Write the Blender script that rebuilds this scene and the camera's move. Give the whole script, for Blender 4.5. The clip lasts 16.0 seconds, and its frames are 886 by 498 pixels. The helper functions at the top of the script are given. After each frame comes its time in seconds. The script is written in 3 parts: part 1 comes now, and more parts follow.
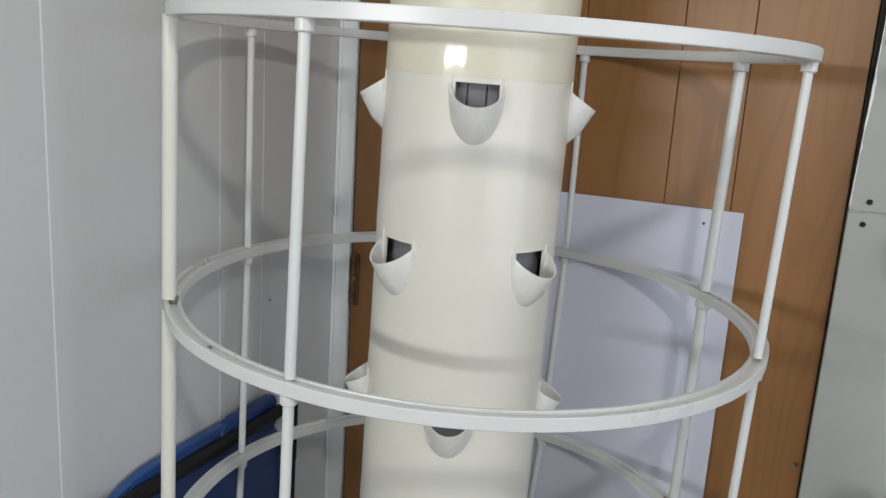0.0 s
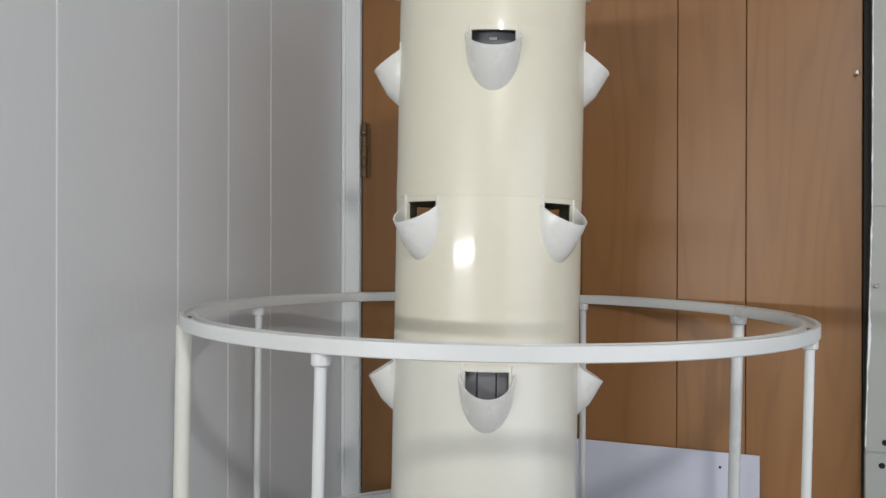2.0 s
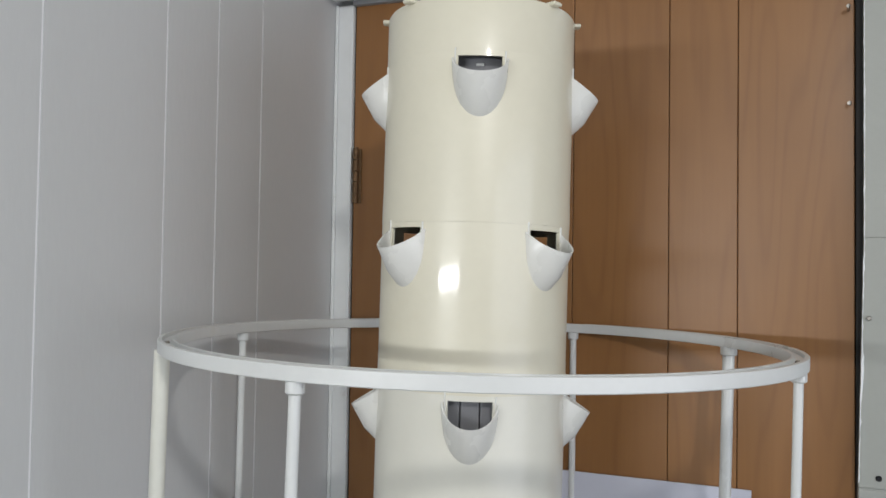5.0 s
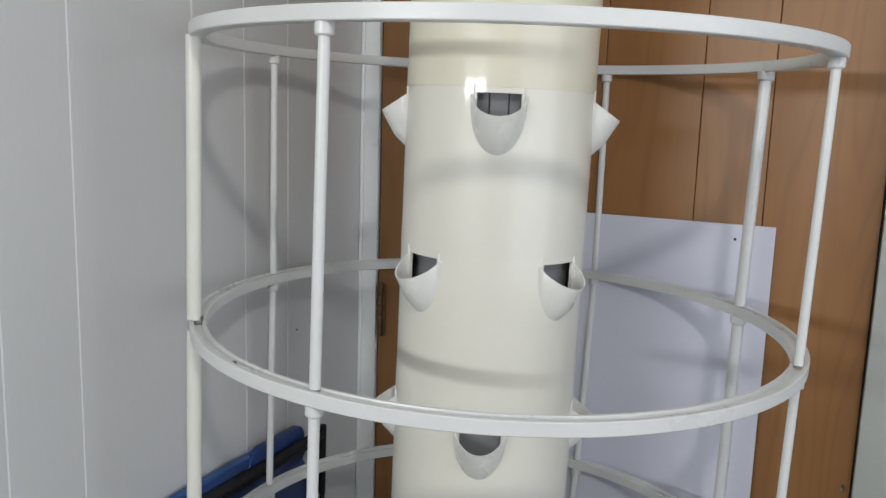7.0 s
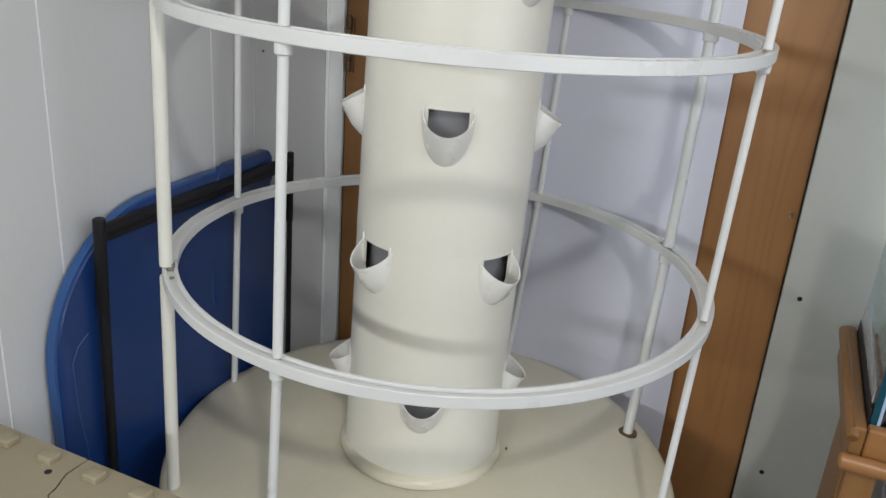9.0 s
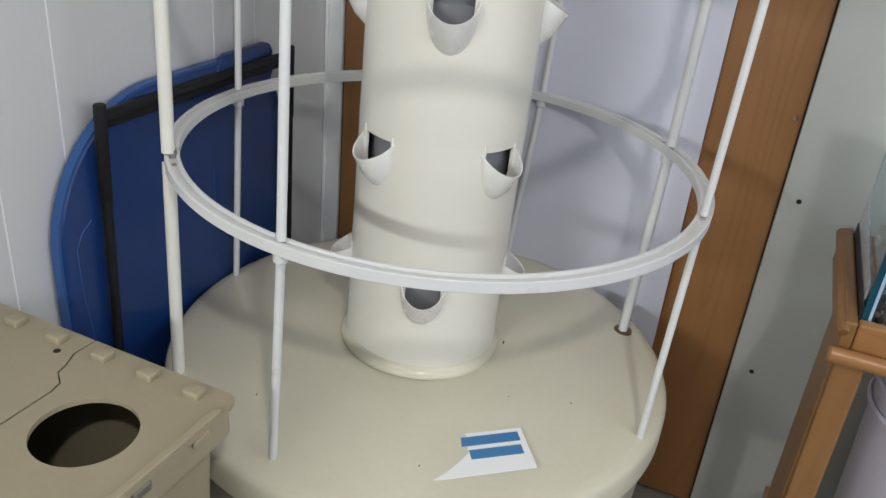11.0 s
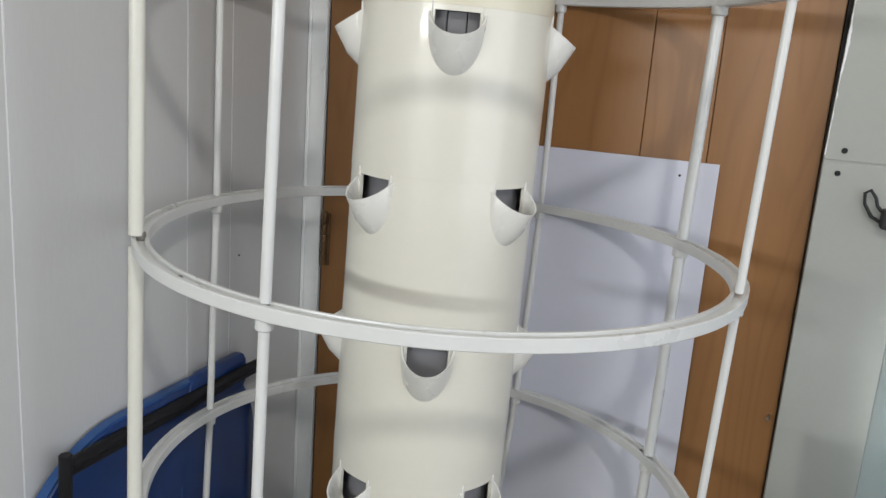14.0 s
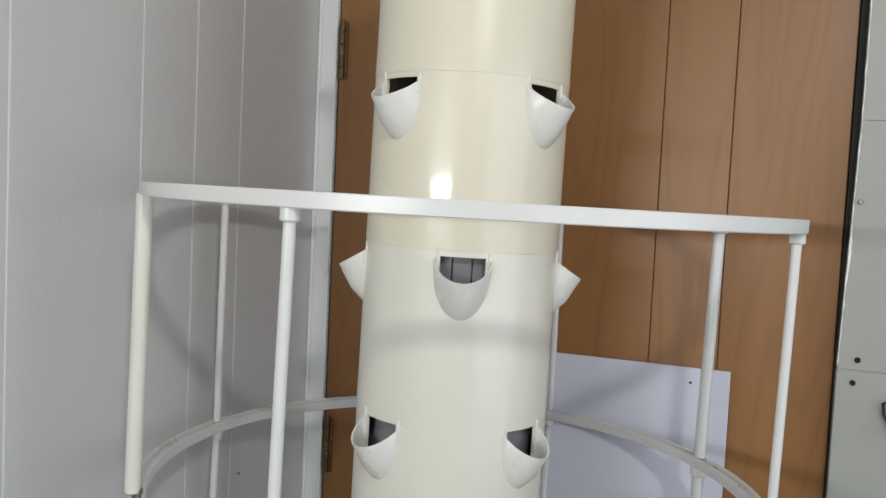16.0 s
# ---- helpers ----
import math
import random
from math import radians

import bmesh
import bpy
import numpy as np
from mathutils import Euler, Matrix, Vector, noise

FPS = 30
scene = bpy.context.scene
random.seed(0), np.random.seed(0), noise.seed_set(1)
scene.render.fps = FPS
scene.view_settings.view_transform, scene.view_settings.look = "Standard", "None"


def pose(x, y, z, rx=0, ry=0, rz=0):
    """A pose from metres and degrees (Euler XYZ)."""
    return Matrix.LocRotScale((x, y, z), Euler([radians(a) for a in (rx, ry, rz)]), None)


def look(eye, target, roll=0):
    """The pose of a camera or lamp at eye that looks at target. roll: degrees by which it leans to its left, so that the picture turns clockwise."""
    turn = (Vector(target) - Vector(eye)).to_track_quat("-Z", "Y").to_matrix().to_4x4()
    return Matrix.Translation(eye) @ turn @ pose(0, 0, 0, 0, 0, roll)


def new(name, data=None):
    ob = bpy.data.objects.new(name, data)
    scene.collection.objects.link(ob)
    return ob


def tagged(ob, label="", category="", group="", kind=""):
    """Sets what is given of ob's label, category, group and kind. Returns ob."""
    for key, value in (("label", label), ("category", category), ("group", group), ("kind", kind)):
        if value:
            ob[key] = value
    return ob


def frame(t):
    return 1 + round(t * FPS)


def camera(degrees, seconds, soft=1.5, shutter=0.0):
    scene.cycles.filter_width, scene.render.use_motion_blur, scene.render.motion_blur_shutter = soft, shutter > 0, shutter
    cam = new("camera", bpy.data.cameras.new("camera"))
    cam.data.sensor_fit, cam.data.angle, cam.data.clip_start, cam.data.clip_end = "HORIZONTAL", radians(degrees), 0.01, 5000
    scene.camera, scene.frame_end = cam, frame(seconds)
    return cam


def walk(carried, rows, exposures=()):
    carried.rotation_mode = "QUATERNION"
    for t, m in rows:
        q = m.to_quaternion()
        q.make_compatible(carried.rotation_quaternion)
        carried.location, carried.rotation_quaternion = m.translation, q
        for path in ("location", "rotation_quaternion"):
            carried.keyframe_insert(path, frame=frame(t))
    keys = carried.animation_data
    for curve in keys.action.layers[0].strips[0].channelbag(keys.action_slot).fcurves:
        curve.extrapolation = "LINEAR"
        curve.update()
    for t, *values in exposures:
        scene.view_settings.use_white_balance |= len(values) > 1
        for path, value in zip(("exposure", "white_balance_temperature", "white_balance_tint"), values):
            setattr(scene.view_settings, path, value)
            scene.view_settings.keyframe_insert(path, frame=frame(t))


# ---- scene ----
cam = camera(56.99, 16.0, soft=1.5)
PATH = [
    (0, (0.129, -1.0209, 1.3975), (-0.149, 0.9109, 0.9603), 3.58),
    (0.5, (0.1205, -1.0216, 1.4324), (-0.1648, 0.933, 1.1187), 2.45),
    (1, (0.1119, -1.0248, 1.4717), (-0.1781, 0.9446, 1.2782), 1.52),
    (1.5, (0.1061, -1.0186, 1.494), (-0.1844, 0.9575, 1.3905), 0.68),
    (2, (0.1061, -1.0186, 1.5199), (-0.179, 0.961, 1.5159), 0.14),
    (2.5, (0.1076, -1.0263, 1.532), (-0.1853, 0.9513, 1.5885), 0.08),
    (3, (0.106, -1.0128, 1.5346), (-0.1788, 0.9654, 1.6089), 0.37),
    (3.2, (0.113, -1.0088, 1.5374), (-0.1852, 0.9669, 1.6239), 0.06),
    (4.25, (0.1196, -0.9998, 1.5379), (-0.1693, 0.9791, 1.6379), 0.42),
    (5.5, (0.1245, -1.0068, 1.4873), (-0.1752, 0.9705, 1.4774), 1.21),
    (6, (0.1265, -1.008, 1.4397), (-0.2027, 0.9616, 1.3284), 1.51),
    (6.5, (0.1294, -1.0106, 1.3962), (-0.2146, 0.9467, 1.1716), 1.69),
    (7, (0.1323, -1.0151, 1.3537), (-0.2213, 0.9272, 1.0339), 1.77),
    (7.5, (0.1365, -1.0223, 1.3007), (-0.2123, 0.9024, 0.884), 1.94),
    (8, (0.1312, -1.0404, 1.2515), (-0.2021, 0.8545, 0.7054), 2.71),
    (8.5, (0.1328, -1.0488, 1.2161), (-0.1461, 0.8229, 0.569), 3.65),
    (9, (0.1432, -1.0563, 1.1945), (-0.0903, 0.7944, 0.4731), 4.42),
    (9.5, (0.1445, -1.0677, 1.1795), (-0.0771, 0.7542, 0.3846), 5.08),
    (9.7, (0.1487, -1.0714, 1.1757), (-0.0736, 0.7363, 0.3494), 5.17),
    (10.75, (0.1446, -1.0745, 1.1663), (-0.0584, 0.6987, 0.2557), 5.64),
    (11.8, (0.1369, -1.0475, 1.1979), (-0.0367, 0.7604, 0.3604), 5.58),
    (12, (0.1372, -1.0374, 1.2126), (-0.0264, 0.7907, 0.4179), 5.58),
    (12.5, (0.136, -1.0239, 1.2429), (-0.0302, 0.8394, 0.5356), 5.2),
    (13, (0.1304, -1.0187, 1.2682), (-0.0403, 0.8726, 0.6406), 5.02),
    (13.5, (0.1261, -1.018, 1.2946), (-0.05, 0.8986, 0.7509), 4.58),
    (14, (0.1166, -1.015, 1.3266), (-0.0738, 0.9256, 0.882), 4.22),
    (14.5, (0.1104, -0.9973, 1.3541), (-0.0816, 0.9604, 0.9926), 4.08),
    (15, (0.1028, -0.9831, 1.384), (-0.0936, 0.9862, 1.0951), 3.82),
    (15.5, (0.0942, -0.9701, 1.414), (-0.109, 1.0081, 1.2009), 3.43),
    (16, (0.0953, -0.9804, 1.4405), (-0.1151, 1.0051, 1.323), 2.73),
]
EXPOSURES = [(0, -0.01, 6500, 10), (1.5, -0.06, 6460, 11), (3, -0.08, 6420, 11), (5.5, -0.08, 6400, 10), (7, -0.02, 6440, 10), (8.5, 0.06, 6560, 10),
             (9.5, 0.25, 6600, 11), (12, 0.24, 6520, 11), (13, 0.22, 6580, 11), (14.5, 0.06, 6600, 10), (16, 0.0, 6560, 10)]
walk(cam, [(t, look(eye, target, roll)) for t, eye, target, roll in PATH], EXPOSURES)

# ---- world and light ----
world = bpy.data.worlds.new("world")
scene.world = world
world.use_nodes = True
sky = world.node_tree.nodes.new("ShaderNodeTexSky")
sky.sky_type, sky.sun_disc = "NISHITA", False
sky.sun_elevation, sky.sun_rotation = radians(35), radians(200)
world.node_tree.nodes["Background"].inputs["Strength"].default_value = 0.1
world.node_tree.links.new(sky.outputs[0], world.node_tree.nodes["Background"].inputs["Color"])


def lamp(name, eye, target, sx, sy, watts, colour):
    data = bpy.data.lights.new(name, "AREA")
    data.shape, data.size, data.size_y, data.energy, data.color = "RECTANGLE", sx, sy, watts, colour
    ob = new(name, data)
    ob.matrix_world = look(eye, target)
    return ob


lamp("hanging_lamp", (0.49, -1.69, 2.18), (0.0, 0.0, 1.2), 0.08, 0.08, 9.4, (1.0, 0.98, 0.945))
lamp("small_window_light", (-1.08, -2.58, 1.51), (0.0, 0.0, 1.45), 1.15, 0.06, 24.0, (0.955, 0.985, 1.0))
lamp("large_window_light", (1.588, -1.536, 1.30), (0.622, -1.277, 1.30), 2.1, 1.25, 17.0, (0.86, 0.895, 1.0))

# ---- frames of reference ----
# The room is turned against the camera's line: u runs along the door wall, v into it, from the hinge line.
ROOM = Matrix.Translation((-0.2463, 0.4523, 0)) @ Matrix.Rotation(radians(-14.63), 4, "Z")
# The tower and its cage lean a little to one side of the lid.
LEAN = Matrix.Translation((0, 0, 0.47)) @ Matrix.Rotation(math.atan(0.0172), 4, "Y") @ Matrix.Translation((0, 0, -0.47))
RX, RY = -0.002, 0.0          # the tower's axis
SEAM = 0.1905                 # height of one tower section
TOP_OPENING = 1.7625          # top of the uppermost openings


# ---- materials ----
def mat(name, base, rough=0.5, metal=0.0, spread=0.06, scale=6.0, fine=60.0, bump=0.0, stretch=(1, 1, 1), random_tint=0.0, spec=0.5, dirt=None, dirt_scale=3.0, dirt_at=(0.55, 0.75), vary=0.08):
    m = bpy.data.materials.new(name)
    m.use_nodes = True
    n, l = m.node_tree.nodes, m.node_tree.links
    b = n["Principled BSDF"]
    b.inputs["Metallic"].default_value = metal
    b.inputs["Specular IOR Level"].default_value = spec
    co = n.new("ShaderNodeTexCoord")
    mp = n.new("ShaderNodeMapping")
    mp.inputs["Scale"].default_value = stretch
    l.new(co.outputs["Object"], mp.inputs["Vector"])
    big, small = n.new("ShaderNodeTexNoise"), n.new("ShaderNodeTexNoise")
    big.inputs["Scale"].default_value, small.inputs["Scale"].default_value = scale, fine
    big.inputs["Detail"].default_value = 4
    for t in (big, small):
        l.new(mp.outputs[0], t.inputs["Vector"])
    add = n.new("ShaderNodeMath")
    add.operation = "ADD"
    half = n.new("ShaderNodeMath")
    half.operation = "MULTIPLY"
    half.inputs[1].default_value = 0.4
    l.new(small.outputs["Fac"], half.inputs[0])
    l.new(big.outputs["Fac"], add.inputs[0])
    l.new(half.outputs[0], add.inputs[1])
    ramp = n.new("ShaderNodeMapRange")
    ramp.inputs[1].default_value, ramp.inputs[2].default_value = 0.4, 1.0
    ramp.inputs[3].default_value, ramp.inputs[4].default_value = 1 - spread, 1 + spread
    l.new(add.outputs[0], ramp.inputs[0])
    value = ramp.outputs[0]
    if random_tint:
        info = n.new("ShaderNodeObjectInfo")
        rr = n.new("ShaderNodeMapRange")
        rr.inputs[3].default_value, rr.inputs[4].default_value = 1 - random_tint, 1 + random_tint
        l.new(info.outputs["Random"], rr.inputs[0])
        mul = n.new("ShaderNodeMath")
        mul.operation = "MULTIPLY"
        l.new(value, mul.inputs[0])
        l.new(rr.outputs[0], mul.inputs[1])
        value = mul.outputs[0]
    col = n.new("ShaderNodeVectorMath")
    col.operation = "SCALE"
    col.inputs[0].default_value = base
    l.new(value, col.inputs["Scale"])
    out = col.outputs[0]
    if dirt:
        dn = n.new("ShaderNodeTexNoise")
        dn.inputs["Scale"].default_value, dn.inputs["Detail"].default_value, dn.inputs["Roughness"].default_value = dirt_scale, 6, 0.65
        l.new(mp.outputs[0], dn.inputs["Vector"])
        dr = n.new("ShaderNodeMapRange")
        dr.inputs[1].default_value, dr.inputs[2].default_value = dirt_at
        l.new(dn.outputs["Fac"], dr.inputs[0])
        mix = n.new("ShaderNodeMix")
        mix.data_type = "RGBA"
        l.new(dr.outputs[0], mix.inputs[0])
        l.new(out, mix.inputs[6])
        mix.inputs[7].default_value = (*dirt, 1)
        out = mix.outputs[2]
    l.new(out, b.inputs["Base Color"])
    rg = n.new("ShaderNodeMapRange")
    rg.inputs[3].default_value, rg.inputs[4].default_value = max(0.02, rough - vary), min(1, rough + vary)
    l.new(big.outputs["Fac"], rg.inputs[0])
    l.new(rg.outputs[0], b.inputs["Roughness"])
    if bump:
        bp = n.new("ShaderNodeBump")
        bp.inputs["Strength"].default_value, bp.inputs["Distance"].default_value = bump, 0.002
        l.new(small.outputs["Fac"], bp.inputs["Height"])
        l.new(bp.outputs[0], b.inputs["Normal"])
    return m


def wood(name, light, dark, rough=0.35, ring=7.0, vertical=True, spec=0.5):
    """Veneer: long flowing figure along the grain, fine pores and blotches."""
    m = bpy.data.materials.new(name)
    m.use_nodes = True
    n, l = m.node_tree.nodes, m.node_tree.links
    b = n["Principled BSDF"]
    co, mp, info = n.new("ShaderNodeTexCoord"), n.new("ShaderNodeMapping"), n.new("ShaderNodeObjectInfo")
    mp.inputs["Scale"].default_value = (1, 1, 0.12) if vertical else (0.12, 1, 1)
    shift = n.new("ShaderNodeVectorMath")
    shift.operation = "SCALE"
    shift.inputs[0].default_value = (3.1, 1.7, 5.3)
    l.new(info.outputs["Random"], shift.inputs["Scale"])
    l.new(shift.outputs[0], mp.inputs["Location"])
    l.new(co.outputs["Object"], mp.inputs["Vector"])
    warp = n.new("ShaderNodeTexNoise")
    warp.inputs["Scale"].default_value, warp.inputs["Detail"].default_value = ring, 2
    l.new(mp.outputs[0], warp.inputs["Vector"])
    wave = n.new("ShaderNodeMath")
    wave.operation = "MULTIPLY"
    wave.inputs[1].default_value = 75.0
    l.new(warp.outputs["Fac"], wave.inputs[0])
    sn = n.new("ShaderNodeMath")
    sn.operation = "SINE"
    l.new(wave.outputs[0], sn.inputs[0])
    figure = n.new("ShaderNodeMapRange")
    figure.inputs[1].default_value, figure.inputs[2].default_value = -1, 1
    l.new(sn.outputs[0], figure.inputs[0])
    fig2 = n.new("ShaderNodeMath")
    fig2.operation = "POWER"
    fig2.inputs[1].default_value = 4.0
    l.new(figure.outputs[0], fig2.inputs[0])
    mp2 = n.new("ShaderNodeMapping")
    mp2.inputs["Scale"].default_value = (1, 1, 0.03) if vertical else (0.03, 1, 1)
    l.new(co.outputs["Object"], mp2.inputs["Vector"])
    pores = n.new("ShaderNodeTexNoise")
    pores.inputs["Scale"].default_value, pores.inputs["Detail"].default_value = 170, 3
    l.new(mp2.outputs[0], pores.inputs["Vector"])
    blot = n.new("ShaderNodeTexNoise")
    blot.inputs["Scale"].default_value, blot.inputs["Detail"].default_value = 3.0, 4
    l.new(co.outputs["Object"], blot.inputs["Vector"])
    total = n.new("ShaderNodeMath")
    total.operation = "MULTIPLY_ADD"
    l.new(fig2.outputs[0], total.inputs[0])
    total.inputs[1].default_value = 0.20
    pr = n.new("ShaderNodeMapRange")
    pr.inputs[1].default_value, pr.inputs[2].default_value, pr.inputs[3].default_value, pr.inputs[4].default_value = 0.35, 0.75, 0.0, 0.13
    l.new(pores.outputs["Fac"], pr.inputs[0])
    l.new(pr.outputs[0], total.inputs[2])
    t2 = n.new("ShaderNodeMath")
    t2.operation = "MULTIPLY_ADD"
    br = n.new("ShaderNodeMapRange")
    br.inputs[1].default_value, br.inputs[2].default_value, br.inputs[3].default_value, br.inputs[4].default_value = 0.35, 0.7, 0.0, 0.3
    l.new(blot.outputs["Fac"], br.inputs[0])
    l.new(total.outputs[0], t2.inputs[0])
    t2.inputs[1].default_value = 0.8
    l.new(br.outputs[0], t2.inputs[2])
    mix = n.new("ShaderNodeMix")
    mix.data_type = "RGBA"
    l.new(t2.outputs[0], mix.inputs[0])
    mix.inputs[6].default_value, mix.inputs[7].default_value = (*light, 1), (*dark, 1)
    l.new(mix.outputs[2], b.inputs["Base Color"])
    b.inputs["Roughness"].default_value = rough
    b.inputs["Specular IOR Level"].default_value = spec
    bp = n.new("ShaderNodeBump")
    bp.inputs["Strength"].default_value, bp.inputs["Distance"].default_value = 0.05, 0.001
    l.new(pores.outputs["Fac"], bp.inputs["Height"])
    l.new(bp.outputs[0], b.inputs["Normal"])
    return m


M_CREAM = mat("aged_cream_plastic", (0.705, 0.668, 0.54), 0.36, vary=0.02, spread=0.03, scale=5, fine=90, bump=0.03, dirt=(0.66, 0.60, 0.44), dirt_scale=4, dirt_at=(0.62, 0.95))
M_IVORY = mat("ivory_plastic", (0.720, 0.703, 0.622), 0.36, vary=0.02, spread=0.025, scale=5, fine=90, bump=0.03, dirt=(0.72, 0.68, 0.58), dirt_scale=4, dirt_at=(0.62, 0.95))
for m in (M_CREAM, M_IVORY):    # a thin sheen over the satin plastic
    m.node_tree.nodes["Principled BSDF"].inputs["Coat Weight"].default_value = 0.45
    m.node_tree.nodes["Principled BSDF"].inputs["Coat Roughness"].default_value = 0.075
M_CUP = mat("white_cup_plastic", (0.73, 0.725, 0.69), 0.28, spread=0.03, scale=20, fine=150, bump=0.02)
M_LID = mat("beige_lid_plastic", (0.625, 0.595, 0.465), 0.24, spread=0.05, scale=7, fine=120, bump=0.08, dirt=(0.45, 0.40, 0.29), dirt_scale=8, dirt_at=(0.66, 0.9))
M_PVC = mat("white_pvc", (0.65, 0.66, 0.65), 0.3, spread=0.04, scale=14, fine=120, bump=0.03, dirt=(0.62, 0.60, 0.52), dirt_scale=12, dirt_at=(0.62, 0.85))
M_SLEEVE = mat("cream_pvc", (0.72, 0.715, 0.645), 0.32, spread=0.04, scale=14, fine=120, bump=0.03, dirt=(0.55, 0.52, 0.42), dirt_scale=18, dirt_at=(0.66, 0.85))
M_WALL = mat("grey_white_panel_paint", (0.597, 0.606, 0.609), 0.42, spread=0.03, scale=3, fine=160, bump=0.12, stretch=(1, 1, 0.25), random_tint=0.015)
M_GROOVE = mat("white_groove_paint", (0.88, 0.88, 0.90), 0.5, spread=0.03)
M_TRIM = mat("white_trim_paint", (0.82, 0.84, 0.84), 0.4, spread=0.04, scale=8, fine=90, bump=0.1, dirt=(0.45, 0.44, 0.42), dirt_scale=14, dirt_at=(0.66, 0.9))
# White paint set to grey: the shadow over the panels is put into its colour.
M_PANEL = mat("shade_greyed_white_paint", (0.37, 0.38, 0.35), 0.5, spread=0.03, scale=4, fine=120, bump=0.1, dirt=(0.50, 0.50, 0.48), dirt_scale=9, dirt_at=(0.66, 0.95))
M_SHEET = mat("white_plastic_sheet", (0.615, 0.63, 0.72), 0.20, spread=0.02, scale=4, fine=90, bump=0.03)
M_DOOR = wood("brown_veneer", (0.305, 0.142, 0.045), (0.145, 0.059, 0.017), 0.40, spec=0.55)
# The same oak darkened: shade on the stand's side is put into the colour.
M_OAK_SHADE = wood("honey_oak", (0.26, 0.130, 0.045), (0.145, 0.066, 0.021), 0.34, 10)
M_OAK_H = wood("honey_oak_rail", (0.34, 0.165, 0.060), (0.20, 0.085, 0.028), 0.34, 10, False)
M_DARK = mat("dark_gap", (0.012, 0.011, 0.010), 0.8, spread=0.2)
M_SLATE = mat("slate_plastic", (0.20, 0.20, 0.215), 0.5, spread=0.1)
M_CORE = mat("dark_wood_core", (0.12, 0.05, 0.02), 0.7, spread=0.2)
M_BLUE = mat("blue_moulded_plastic", (0.008, 0.036, 0.15), 0.30, spread=0.12, scale=5, fine=70, bump=0.06, dirt=(0.05, 0.09, 0.25), dirt_scale=9, dirt_at=(0.66, 0.9))
M_RIM = mat("light_blue_plastic", (0.025, 0.09, 0.27), 0.35, spread=0.08, scale=12, fine=90, bump=0.05)
M_BLACK = mat("black_tube_paint", (0.009, 0.009, 0.011), 0.5, spec=0.3, spread=0.2, scale=30, fine=200, bump=0.05)
M_HINGE = mat("aged_brass", (0.17, 0.10, 0.05), 0.45, metal=0.7, spread=0.3, scale=40, fine=200, bump=0.1)
M_STEEL = mat("dull_steel", (0.35, 0.33, 0.30), 0.4, metal=0.9, spread=0.2, scale=60, fine=300)
M_TAN = mat("tan_tote_plastic", (0.33, 0.285, 0.19), 0.45, spread=0.05, scale=10, fine=160, bump=0.12, dirt=(0.33, 0.27, 0.18), dirt_scale=12, dirt_at=(0.64, 0.9))
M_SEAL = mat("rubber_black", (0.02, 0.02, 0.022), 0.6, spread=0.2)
M_FLOOR = mat("grey_floor", (0.25, 0.24, 0.22), 0.6, spread=0.12, scale=4, fine=60, bump=0.1)
M_CEIL = mat("white_ceiling_paint", (0.75, 0.75, 0.73), 0.7, spread=0.03, scale=4, fine=90, bump=0.1)
M_GREEN = mat("green_print", (0.12, 0.42, 0.03), 0.4)
M_INK = mat("blue_print", (0.05, 0.20, 0.42), 0.4)
M_PAPER = mat("white_label_paper", (0.82, 0.83, 0.83), 0.4, spread=0.02)
M_CLEAR = mat("milky_bucket_plastic", (0.62, 0.62, 0.72), 0.35, spread=0.04)


def glass(name, tint):
    m = bpy.data.materials.new(name)
    m.use_nodes = True
    b = m.node_tree.nodes["Principled BSDF"]
    b.inputs["Base Color"].default_value = (*tint, 1)
    b.inputs["Transmission Weight"].default_value, b.inputs["Roughness"].default_value, b.inputs["IOR"].default_value = 1.0, 0.02, 1.45
    return m


M_GLASS = glass("tank_glass", (0.86, 0.95, 1.0))
M_BEVEL = mat("pale_glass_bevel", (0.36, 0.50, 0.68), 0.15, spread=0.1, scale=20)
M_EDGE = mat("teal_glass_edge", (0.004, 0.055, 0.085), 0.15, spread=0.2, scale=20)


# ---- mesh helpers ----
def link(name, bm, material, parent=None, label="", smooth=None, kind=""):
    me = bpy.data.meshes.new(name)
    bmesh.ops.recalc_face_normals(bm, faces=bm.faces)
    bm.to_mesh(me)
    bm.free()
    if material:
        me.materials.append(material)
    if smooth is not None:
        me.polygons.foreach_set("use_smooth", [True] * len(me.polygons))
        me.set_sharp_from_angle(angle=radians(smooth))
    ob = new(name, me)
    if parent:
        ob.parent = parent
    return tagged(ob, label, kind=kind)


def part(name, bm, material, parent, label="", smooth=None):
    return link(name, bm, material, parent, label, smooth)


def again(ob, parent, m=None):
    """The same mesh once more, as a part of its own."""
    other = new(ob.name.split(".")[0], ob.data)
    other.parent = parent
    if m:
        other.matrix_basis = m
    if ob.get("label"):
        tagged(other, ob["label"])
    return other


def thing(name, m, label, category, group="", kind=""):
    ob = new(name)
    ob.empty_display_size = 0.05
    ob.matrix_world = m
    return tagged(ob, label, category, group, kind)


def box(x0, x1, y0, y1, z0, z1, bevel=0.0, seg=2, bm=None):
    own = bmesh.new()
    r = bmesh.ops.create_cube(own, size=1)
    bmesh.ops.scale(own, vec=(x1 - x0, y1 - y0, z1 - z0), verts=own.verts)
    bmesh.ops.translate(own, vec=((x0 + x1) / 2, (y0 + y1) / 2, (z0 + z1) / 2), verts=own.verts)
    if bevel:
        bmesh.ops.bevel(own, geom=own.edges[:], offset=bevel, segments=seg, affect="EDGES", profile=0.5)
    return join(bm, own)


